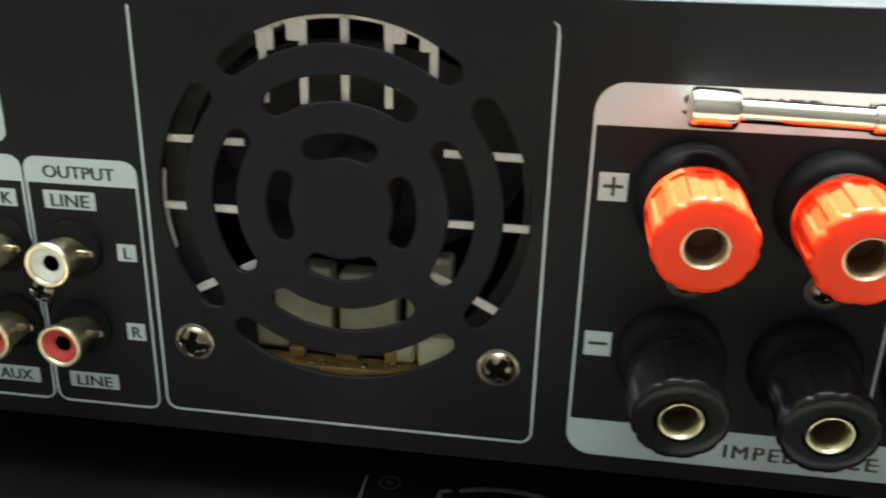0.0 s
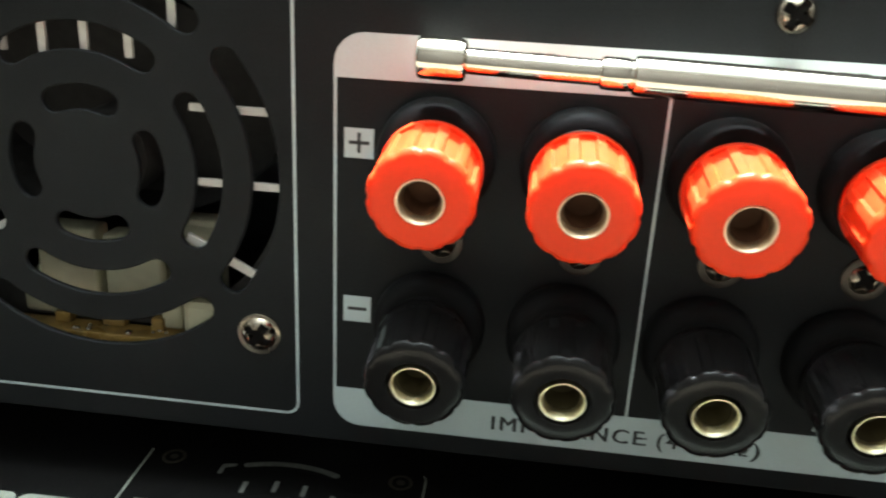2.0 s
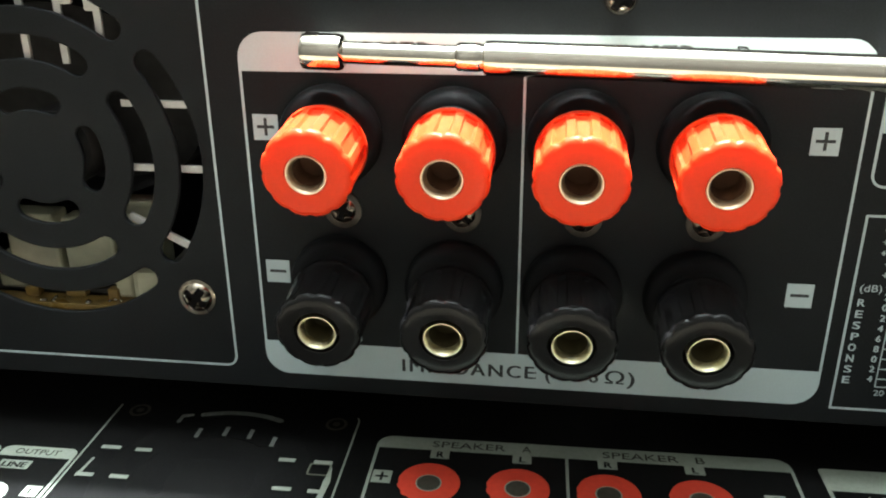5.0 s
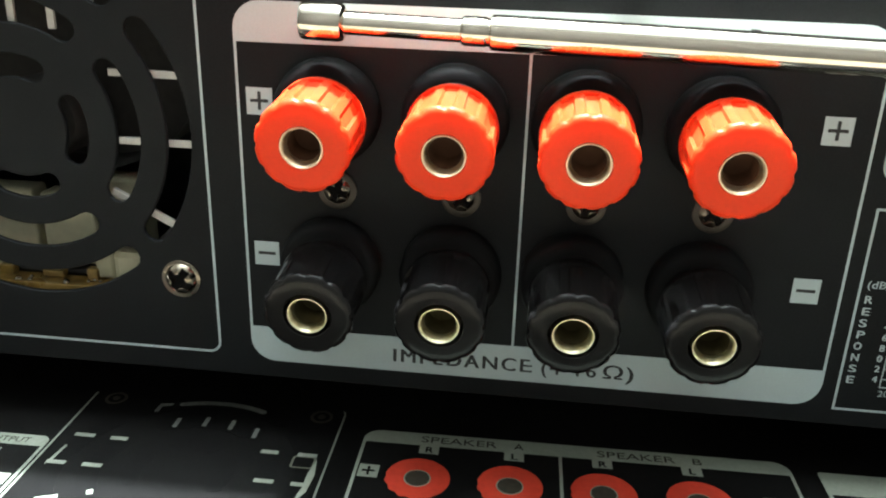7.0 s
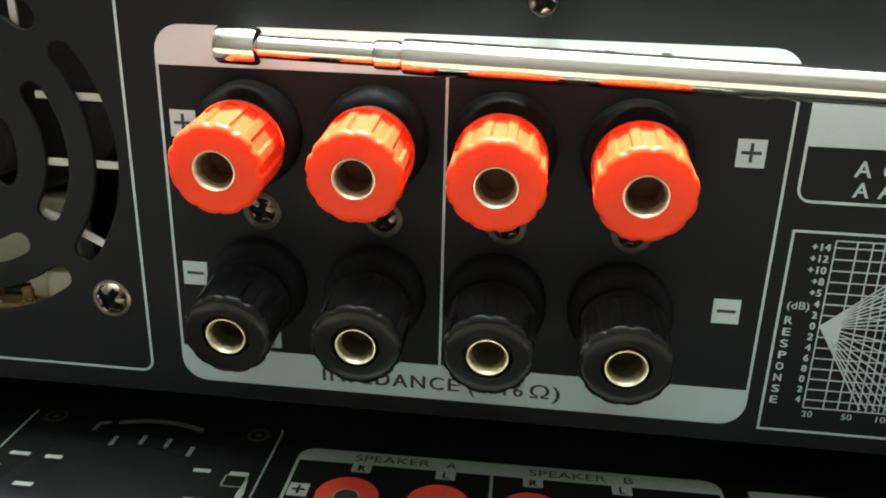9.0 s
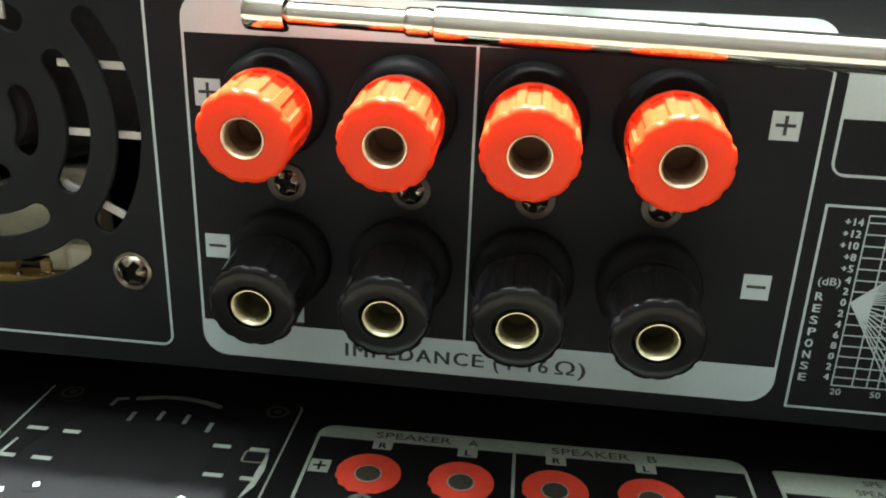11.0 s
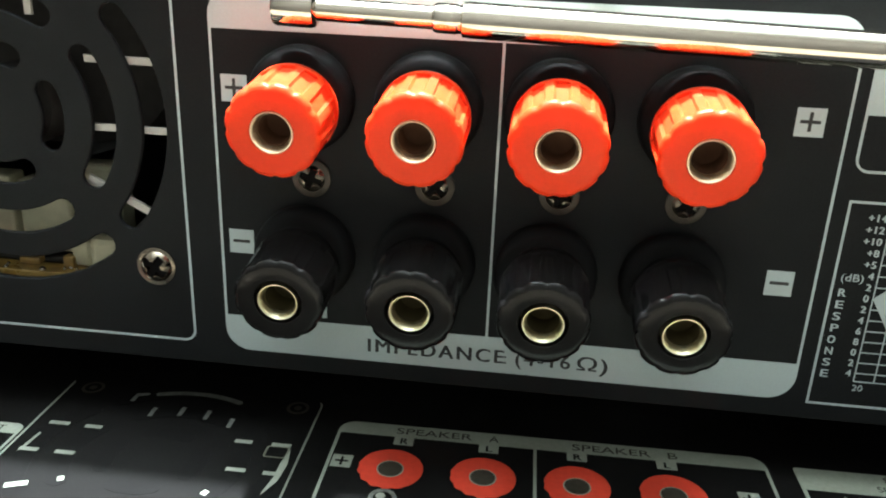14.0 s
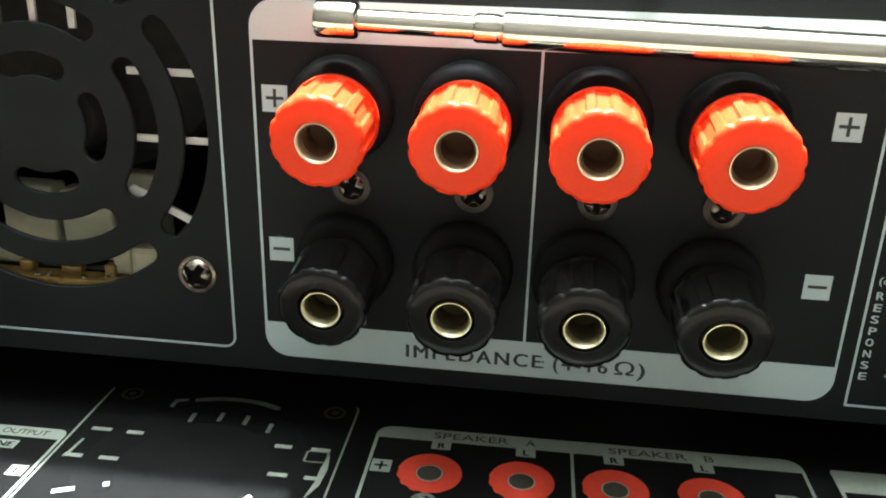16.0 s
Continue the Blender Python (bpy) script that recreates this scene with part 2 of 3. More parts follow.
def chassis():
    # rear panel with the fan slots cut through
    part("rear_panel", plate([rounded(-165, 235, 103.2, 191.0, 1.2)] + slots(), 1.2, on_panel, -1.2, 0.3), PANEL, amp, "black powder-coated rear panel with a slotted fan grille")
    left, right, back = -0.165, 0.235, 0.40
    part("bottom_plate", box(left, right, FACE_Y + 0.0002, back, 0.1028, 0.1042, 0.0004), STEEL_BLACK, amp)
    part("side_panel", box(left, left + 0.0012, FACE_Y + 0.0014, back, 0.1044, 0.1900), STEEL_BLACK, amp)
    part("side_panel", box(right - 0.0012, right, FACE_Y + 0.0014, back, 0.1044, 0.1900), STEEL_BLACK, amp)
    part("front_panel", box(left, right, back, back + 0.006, 0.1028, 0.1912, 0.001), STEEL_BLACK, amp)
    part("top_cover", plate([rounded(-165, 235, 1.5, 259, 0.5)], 1.0,
                            lambda u, v, h: Vector((u * MM, FACE_Y + v * MM, 0.1901 + h * MM)), 0.0, 0.1), STEEL_BLACK, amp, "black sheet-steel top cover")
    for u in (-0.13, 0.20):
        for y in (0.19, 0.36):
            part("foot", lathe([(0, 8), (0.5, 9.5), (14.2, 10.5), (14.6, 10)], lambda a, b, h, u=u, y=y: Vector((u + a * MM, y + b * MM, CARD_Z + 0.0003 + h * MM)), 28, close=True), COLLAR, amp, "black rubber foot")


chassis()


# silk-screened lines, boxes and words
def printed(name, loops, parent=amp, place=on_panel, mat=SILK, base=0.02, thick=0.05, label=""):
    return part(name, plate(loops, thick, place, base), mat, parent, label)


def words(text, u, v, height, mat=SILK, base=0.02, parent=amp, place=on_panel, **more):
    return part("lettering", lettering(text, u, v, height, place, base, **more), mat, parent)


def tag(text, u, v, w, hgt, size, parent=amp, place=on_panel, white=SILK, ink=INK, base=0.02, width=None, rise=0.05):
    printed("label_box", [rounded(u - w / 2, u + w / 2, v - hgt / 2, v + hgt / 2, 0.15)], parent, place, white, base)
    return words(text, u, v, size, ink, base + rise, parent, place, width=width, heavy=0.12)


def silk_screen():
    # frame round the fan, open at its upper edge where the grille reaches it
    w = 0.5
    printed("fan_frame_line", [rounded(-74.6, 0.0, 107.6, 187.6, 2.6, "ab")[:7] + rounded(-74.6, 0.0, 107.6, 187.6, 2.6, "ab")[7:14] + [(0.0, 185.0), (-0.25, 186.8), (-1.3, 187.5), (-w, 186.4), (-w, 185.0)]
                               + rounded(-74.6 + w, -w, 107.6 + w, 187.6, 2.0, "ab")[13:6:-1] + rounded(-74.6 + w, -w, 107.6 + w, 187.6, 2.0, "ab")[6::-1] + [(-74.6 + w, 187.4), (-74.6, 187.6)]])
    # speaker terminal box: header, footer, border and divider in one print
    printed("terminal_box_print", [rounded(6.45, 118.9, 106.8, 178.2, 5.0), rounded(6.95, 59.3, 114.5, 171.0), rounded(59.78, 118.42, 114.5, 171.0)], label="white header, footer and divider of the speaker terminals")
    words("SPEAKER", 31.8, 175.2, 3.5, INK, 0.07, width=22.5, heavy=0.12)
    words("A", 49.6, 175.2, 3.5, INK, 0.07, width=2.6)
    words("SPEAKER", 77.8, 175.2, 3.5, INK, 0.07, width=22.5, heavy=0.12)
    words("B", 96.5, 175.2, 3.5, INK, 0.07, width=2.4)
    words("IMPEDANCE", 35.6, 110.5, 3.0, INK, 0.07, width=27.2, align="LEFT", heavy=0.13, spacing=1.22)
    words(":", 63.1, 110.3, 2.6, INK, 0.07, align="LEFT")
    words("(4-16", 65.3, 110.5, 3.0, INK, 0.07, width=10.6, align="LEFT", heavy=0.09, spacing=1.2)
    words("\u03a9)", 77.3, 110.5, 3.0, INK, 0.07, width=5.8, align="LEFT", heavy=0.09, spacing=1.1)
    for u in (10.7, 112.4):
        printed("label_box", [rounded(u - 2.45, u + 2.45, 157.9, 162.9)])
        printed("plus_sign", [[(u - 1.7, 160.2), (u - 0.3, 160.2), (u - 0.3, 158.8), (u + 0.3, 158.8), (u + 0.3, 160.2), (u + 1.7, 160.2), (u + 1.7, 160.8), (u + 0.3, 160.8), (u + 0.3, 162.2), (u - 0.3, 162.2), (u - 0.3, 160.8), (u - 1.7, 160.8)]], mat=INK, base=0.07)
        printed("label_box", [rounded(u - 2.45, u + 2.45, 128.1, 133.0)])
        printed("minus_sign", [rounded(u - 1.7, u + 1.7, 130.3, 130.9)], mat=INK, base=0.07)
    for u, text in ((25.2, "R"), (47.6, "L"), (70.6, "R"), (93.6, "L")):
        tag(text, u, 117.3, 4.6, 3.6, 2.6)
    # line output and auxiliary input boxes
    printed("jack_box_print", [rounded(-98.5, -75.9, 107.1, 159.5, 2.6), rounded(-98.0, -76.35, 107.6, 154.4, 1.8, "ab")], label="white header and border of the output jacks")
    printed("jack_box_print", [rounded(-121.5, -98.9, 107.1, 159.5, 2.6), rounded(-121.0, -99.35, 107.6, 154.4, 1.8, "ab")], label="white header and border of the input jacks")
    words("OUTPUT", -87.5, 156.8, 2.5, INK, 0.07, width=14.2, heavy=0.12)
    tag("LINE", -90.0, 151.2, 10.4, 3.6, 2.6, width=7.6)
    tag("LINE", -89.9, 112.5, 10.6, 3.5, 2.5, width=7.6)
    tag("L", -79.6, 141.3, 3.8, 3.5, 2.4)
    tag("R", -79.5, 124.5, 3.8, 3.7, 2.5)
    tag("AUX", -107.2, 112.5, 10.6, 3.5, 2.5, width=7.2)
    tag("K", -103.0, 151.0, 4.2, 3.5, 2.5)
    printed("header_print", [rounded(-150, -100.9, 161.8, 172.5, 2.2)])
    # speaker selection box
    printed("selection_box_print", [rounded(121.0, 215, 152.2, 172.0, 2.6, "ab"), rounded(121.5, 214.5, 152.7, 162.2, 1.9, "ab")], label="white header and border of a selection box")
    words("A O", 129.9, 158.8, 3.0, align="LEFT", spacing=1.15, heavy=0.06)
    words("A A", 130.3, 154.9 + 0.2, 2.8, align="LEFT", spacing=1.15, heavy=0.06)
    # response chart
    printed("chart_frame_line", [rounded(121.5, 215, 106.4, 147.2), rounded(121.95, 214.5, 106.85, 146.75)])
    gx0, gz0, gz1 = 129.2, 111.9, 145.6
    rows = [gz0] + [113.65 + 2.19 * k for k in range(15)] + [gz1]
    for z in rows:
        printed("chart_line", [stroke((gx0, z), (190, z), 0.22)])
    for d in range(3):
        for f in range(1, 10):
            hz = f * 10 ** (d + 1)
            x = gx0 + 20.9 * math.log10(hz / 20.0) if hz >= 20 else None
            if x is not None and x < 190:
                printed("chart_line", [stroke((x, gz0), (x, gz1), 0.22)], base=0.075)
    zero = 113.65 + 2.19 * 7
    for k in range(1, 10):
        printed("chart_curve", [stroke((gx0 + 0.1, zero), (gx0 + 17.5, min(zero + 1.75 * k, gz1)), 0.26)], base=0.13 + 0.004 * k)
        x_end = gx0 + min(17.5, 16.5 / (0.18 * k))
        printed("chart_curve", [stroke((gx0 + 0.1, zero), (x_end, max(zero - 0.18 * k * (x_end - gx0), gz0)), 0.26)], base=0.17 + 0.004 * k)
    printed("chart_curve", [[(gx0 + 0.1, zero), (gx0 + 3.2, zero + 2.3), (gx0 + 3.9, zero + 0.3), (gx0 + 3.4, zero - 3.4)]], base=0.21)
    marks = ("4", "2", "0", "8", "6", "4", "2", "0", "2", "4", "+5", "+8", "+10", "+12", "+14")
    for k, m in enumerate(marks):
        words(m, 128.5, 113.65 + 2.19 * k, 1.4, align="RIGHT", spacing=1.1, heavy=0.06)
    words("(dB)", 124.9, 132.8, 1.5, width=3.9)
    for k, c in enumerate("RESPONSE"):
        words(c, 123.6, 129.8 - 2.37 * k, 1.6, width=1.3, heavy=0.06)
    for m, u in (("20", 130.2), ("50", 137.4), ("100", 144.0)):
        words(m, u, 110.6, 1.3, width=0.95 * len(m))


silk_screen()


def cross_screw(radius, dome):
    """Pan-head screw with a wide cross recess, about the origin, h outwards."""
    bm = bmesh.new()
    na, nr = 96, 22
    ease = lambda lo, hi, x: min(1.0, max(0.0, (x - lo) / (hi - lo)))
    rows = []
    for j in range(nr + 1):
        r = radius * j / nr
        row = []
        for i in range(na):
            a = 2 * math.pi * i / na
            x, y = r * math.cos(a), r * math.sin(a)
            h = dome * (1 - (r / radius) ** 3) + 0.25 * dome
            arm, reach = min(abs(x), abs(y)) / radius, max(abs(x), abs(y)) / radius
            cut = (1 - ease(0.17, 0.25, arm)) * (1 - ease(0.68, 0.80, reach))
            core = 1 - ease(0.34, 0.46, r / radius)
            h -= dome * max(0.85 * cut, 0.95 * core)
            row.append(bm.verts.new(local(x, y, h)))
        rows.append(row)
    rows.append([bm.verts.new(local(radius * math.cos(2 * math.pi * i / na), radius * math.sin(2 * math.pi * i / na), -0.2)) for i in range(na)])
    for p, q in zip(rows, rows[1:]):
        for i in range(na):
            j = (i + 1) % na
            bm.faces.new((p[i], q[i], q[j], p[j]))
    bmesh.ops.remove_doubles(bm, verts=bm.verts, dist=1e-6)
    return bm


def screws():
    def screw(name, u, v, radius, dome, mat, label, turn, h=0.0, ring=None):
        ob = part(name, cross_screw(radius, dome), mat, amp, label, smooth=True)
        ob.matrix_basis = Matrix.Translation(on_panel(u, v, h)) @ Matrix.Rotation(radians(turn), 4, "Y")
        # A dark cross plate paints the shade inside the screw head.
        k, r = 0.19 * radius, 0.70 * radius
        part("recess_shade", plate([[(-k, -k), (-k, -r), (k, -r), (k, -k), (r, -k), (r, k), (k, k), (k, r), (-k, r), (-k, k), (-r, k), (-r, -k)]], 0.02, local, 0.62 * dome), PRINT_AND_SHADE, ob, "dark cross plate standing in for the screw's inner shade")
        if ring:
            w = part("washer", lathe([(0, ring), (0.35, ring), (0.45, ring - 0.15), (0.45, radius * 0.9), (0, radius * 0.9)], local), ring_mat, ob, smooth=True)
            w.matrix_basis = Matrix()
        return ob
    ring_mat = DARK_NICKEL
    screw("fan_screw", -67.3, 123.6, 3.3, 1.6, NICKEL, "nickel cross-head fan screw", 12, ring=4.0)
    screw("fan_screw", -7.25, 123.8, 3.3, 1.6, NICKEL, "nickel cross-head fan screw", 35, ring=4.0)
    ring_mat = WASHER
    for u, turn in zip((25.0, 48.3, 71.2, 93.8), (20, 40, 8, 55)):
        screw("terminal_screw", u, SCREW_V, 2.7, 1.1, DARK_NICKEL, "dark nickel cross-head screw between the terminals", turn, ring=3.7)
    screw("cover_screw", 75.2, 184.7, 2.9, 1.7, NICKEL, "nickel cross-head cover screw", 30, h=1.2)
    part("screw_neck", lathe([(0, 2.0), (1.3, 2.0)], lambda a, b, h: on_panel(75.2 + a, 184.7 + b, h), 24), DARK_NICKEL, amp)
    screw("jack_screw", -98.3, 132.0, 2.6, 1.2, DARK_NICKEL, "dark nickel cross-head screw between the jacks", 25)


screws()


def flute(a, count=12):
    """0 on the ribs, 1 in the grooves between them."""
    s = 0.5 + 0.5 * math.cos(count * a)
    return min(1.0, max(0.0, (s - 0.28) / 0.14))


def sag(u, v, h):
    """The screwed-on caps hang a few degrees off the panel's normal."""
    c, d = math.cos(radians(6.8)), math.sin(radians(6.8))
    return local(u, v * c - h * d, h * c + v * d)


def binding_post(cap_mat, ring_mat, bore_mat, hole, label):
    post = part("binding_post", lathe([(0, 9.5), (0.6, 9.7), (3.0, 9.6), (4.2, 9.1), (4.8, 8.2), (5.0, 7.0), (6.8, 6.6), (6.9, 4)], local, 56), COLLAR, amp, label, smooth=True)
    cap = [(5.6, 4.5), (5.6, 7.2), (5.8, 7.7), (6.2, 8.05), (7.2, 8.12), (7.7, 8.08), (7.8, 8.05), (7.85, 8.02, 0.45), (12.0, 8.02, 0.5), (17.5, 8.02, 0.5), (17.75, 8.06, 0.32, 1), (18.1, 8.12, 0.32, 1), (18.45, 8.06, 0.30, 1),
           (18.8, 7.88, 0.26, 1), (19.06, 7.58, 0.20, 1), (19.23, 7.2, 0.11, 1), (19.31, 6.8, 0.06, 1), (19.32, 5.4), (19.3, hole + 0.15), (19.15, hole), (14.0, hole - 0.02)]
    part("cap", lathe(cap, sag, 144, flute), cap_mat, post, "", smooth=True)
    part("contact_ring", lathe([(15.0, 3.62), (19.1, 3.62), (19.28, 3.55), (19.3, 3.44), (19.2, 3.32), (18.7, 3.1), (18.2, 2.95), (17.9, 2.82), (17.4, 2.8)], sag, 48), ring_mat, post, "gold-plated contact ring", smooth=True)
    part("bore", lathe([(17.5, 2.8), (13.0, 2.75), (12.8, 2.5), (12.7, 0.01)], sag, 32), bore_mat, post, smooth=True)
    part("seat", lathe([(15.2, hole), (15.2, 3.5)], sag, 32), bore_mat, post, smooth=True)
    part("set_screw", lathe([(0, 0.01), (0.0, 0.75), (0.9, 0.65), (1.1, 0.01)], lambda a, b, h: sag(0.5 + a, 2.72 - h, 14.4 + b), 16), NICKEL, post, smooth=True)
    return post


def posts():
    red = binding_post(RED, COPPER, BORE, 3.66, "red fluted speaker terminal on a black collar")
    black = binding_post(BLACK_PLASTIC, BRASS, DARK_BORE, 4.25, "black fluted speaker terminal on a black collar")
    for u in POST_U:
        for source, v in ((red, RED_V), (black, BLACK_V)):
            m = Matrix.Translation(on_panel(u, v, 0.01))
            if u == POST_U[0]:
                source.matrix_basis = m
            else:
                copy_thing(source, m)


posts()


def jack(insulator, label):
    j = part("phono_jack", lathe([(0, 5.6), (1.4, 5.6), (1.6, 5.2), (1.6, 3.4)], local, 40), COLLAR, amp, label, smooth=True)
    part("shell", lathe([(1.2, 3.5), (8.2, 3.5), (8.5, 3.9), (8.9, 4.3), (9.6, 4.35), (9.9, 4.2), (10.0, 3.9), (9.9, 3.55), (9.6, 3.35), (3.5, 3.3)], local, 40), GOLD, j, "gold-plated shell", smooth=True)
    part("insulator", lathe([(9.4, 3.34), (9.5, 3.1), (9.2, 2.3), (8.4, 1.6), (4.0, 1.5), (4.0, 0.01)], local, 32), insulator, j, smooth=True)
    # Near-black lining puts the hole's shade into its colour.
    part("bore", lathe([(8.3, 1.58), (4.4, 1.4), (4.4, 0.01)], local, 24), PRINT_AND_SHADE, j, smooth=True)
    part("solder_lug", box(0.0033, 0.0066, -0.0056, -0.0050, 0.0004, 0.0018, 0.0002), NICKEL, j)
    return j


def jacks():
    for u, v, mat, label in ((-90.0, 141.6, WHITE_PLASTIC, "gold phono jack with a white insulator"), (-90.0, 125.1, RED_PLASTIC, "gold phono jack with a red insulator"),
                             (-104.6, 141.6, WHITE_PLASTIC, "gold phono jack with a white insulator"), (-104.6, 125.1, RED_PLASTIC, "gold phono jack with a red insulator")):
        jack(mat, label).matrix_basis = Matrix.Translation(on_panel(u, v, 0.01))


jacks()


def fan():
    """The fan and what lies behind the grille."""
    deep = lambda d: (lambda u, v, h: on_panel(u, v, h - d))
    f = part("cooling_fan", plate([rounded(-74, -0.5, 119.5, 189.4, 2), [(FAN_U + 33.0 * math.cos(a * math.pi / 40), FAN_V + 33.0 * math.sin(a * math.pi / 40)) for a in range(80)]], 2.0, deep(10.0), 0.0, 0.2), FAN_PLASTIC, amp, "black cooling fan behind the grille")
    part("hub", lathe([(-16, 8.5), (-7.2, 8.5), (-6.4, 8), (-6.2, 0.01)], lambda a, b, h: on_panel(FAN_U + a, FAN_V + b, h), 40), FAN_PLASTIC, f, smooth=True)
    # ribs of bare metal; the ring is cut down to its lit arcs
    for r0, r1, mid, half in ((34.0, 35.8, 85.0, 21.0), (34.0, 35.8, 112.0, 3.0), (34.4, 35.8, 184.0, 12.0), (34.4, 35.8, 356.0, 5.0)):
        part("guard_ring", plate([slot(FAN_U, FAN_V - 0.5, r0, r1, mid, half)], 0.8, deep(3.0)), RIB, f, "lit arc of the bare metal rim behind the grille")
    for u0, u1, v0, v1 in ((-52.2, -49.3, 180.6, 184.6), (-46.8, -43.4, 182.4, 187.0), (-29.6, -26.0, 182.6, 186.6), (-23.4, -20.4, 181.4, 184.2)):
        part("tab", plate([rounded(u0, u1, v0, v1, 0.4)], 0.8, deep(2.8), 0.0, 0.1), RIB, f, "bare metal tab")
    bars = [((u, 171.5), (u, 186.5 - 0.012 * (u + 37) ** 2), 1.2) for u in (-51.2, -43.9, -36.5, -28.8, -21.0)]
    bars += [((-72.0, v), (-55.6, v - 0.1), 1.2) for v in (164.0, 151.0)] + [((-18.8, v), (-2.6, v - 0.1), 1.2) for v in (164.0, 151.0)]
    bars += [((-68.0, 133.4), (-54.0, 140.6), 1.4), ((-6.6, 133.4), (-20.6, 140.6), 1.4)]
    for a, b, w in bars:
        part("rib", plate([stroke(a, b, w)], 0.8, deep(2.6), 0.0, 0.1), RIB, f, "bare metal rib")
    # dark cup added as the interior's shade, with the corners of the fan's frame
    part("dark_cup", lathe([(-8, 33.0), (-24, 33.0), (-24.2, 0.01)], lambda a, b, h: on_panel(FAN_U + a, FAN_V + 9 + b * 0.62, h), 48), FAN_PLASTIC, f)
    # pale mouldings and the board seen through the lower slots
    for u0, u1, v0, v1, d in ((-53.5, -41.6, 122.5, 138.0, 7.5), (-39.9, -28.2, 122.0, 137.5, 7.0), (-26.4, -17.5, 121.0, 141.5, 7.5), (-57.5, -50.5, 119.8, 127.6, 7.6), (-28.6, -24.2, 119.8, 126.2, 5.4)):
        part("moulding", box(u0 * MM, u1 * MM, FACE_Y + d * MM, FACE_Y + (d + 6) * MM, v0 * MM, v1 * MM, 0.0008), CREAM, f, "cream plastic moulding")
    b = part("circuit_board", box(-0.060, -0.012, FACE_Y + 0.0018, FACE_Y + 0.0068, 0.1168, 0.1196, 0.0002), BOARD, f, "amber circuit board")
    rng = random.Random(4)
    for k in range(16):
        u, d = rng.uniform(-50, -16), rng.uniform(2.6, 6.0)
        s = rng.uniform(0.35, 0.8)
        part("solder_joint", lathe([(0, s), (0.4 * s, s * 0.9), (0.9 * s, s * 0.4), (1.0 * s, 0.01)], lambda a, c, h, u=u, d=d: Vector(((u + a) * MM, FACE_Y + (d + c) * MM, 0.11958 + h * MM)), 10), NICKEL, b, smooth=True)
    for u, w, hgt, d in ((-48, 3.2, 3.6, 4.5), (-38, 4.6, 2.4, 5.0), (-29, 2.4, 4.2, 4.6)):
        part("component", box((u - w / 2) * MM, (u + w / 2) * MM, FACE_Y + d * MM, FACE_Y + (d + 2.2) * MM, 0.1196, 0.1196 + hgt * 0.6 * MM, 0.0003), BOARD, b)
    part("coil", box(-0.0235, -0.0145, FACE_Y + 0.0030, FACE_Y + 0.010, 0.1196, 0.1275, 0.0016), CREAM, b, "pale yellow coil")


fan()


def antenna():
    """Telescopic rod folded flat along the rear panel."""
    a, b = Vector((0.0206, 0.1338, 0.17585)), Vector((0.200, 0.1338, 0.1717))
    axis = (b - a).normalized()
    side = axis.cross(Vector((0, 1, 0))).normalized()
    up = side.cross(axis)
    along = lambda p, q, h: a + axis * (h * MM) + side * (p * MM) + up * (q * MM)
    base = part("antenna", lathe([(27.5, 1.6), (32.0, 2.35), (32.3, 2.85), (33.4, 2.95), (180, 3.0)], along, 48), CHROME, amp, "chrome telescopic antenna folded along the panel", smooth=True)
    part("tip", lathe([(0, 0.01), (0.05, 2.3), (0.35, 3.0), (0.9, 3.2), (6.6, 3.2), (7.3, 3.0), (7.7, 2.4), (7.8, 1.6)], along, 48), CHROME, base, "chrome end cap", smooth=True)
    part("rod", lathe([(7.2, 1.95), (28.3, 1.95)], along, 40), CHROME, base, smooth=True)
    part("ferrule", lathe([(27.2, 1.9), (27.4, 2.25), (27.9, 2.45), (31.2, 2.45), (31.8, 2.2), (32.2, 2.0)], along, 40), CHROME, base, smooth=True)
    part("pivot", box(0.196, 0.206, 0.131, 0.1399, 0.166, 0.177, 0.001), CHROME, base)


antenna()

# ---- the carton under the amplifier, with a picture of the rear panel on its top ----
carton = thing("carton", "black printed cardboard carton with an amplifier pictured on its lid", "carton")


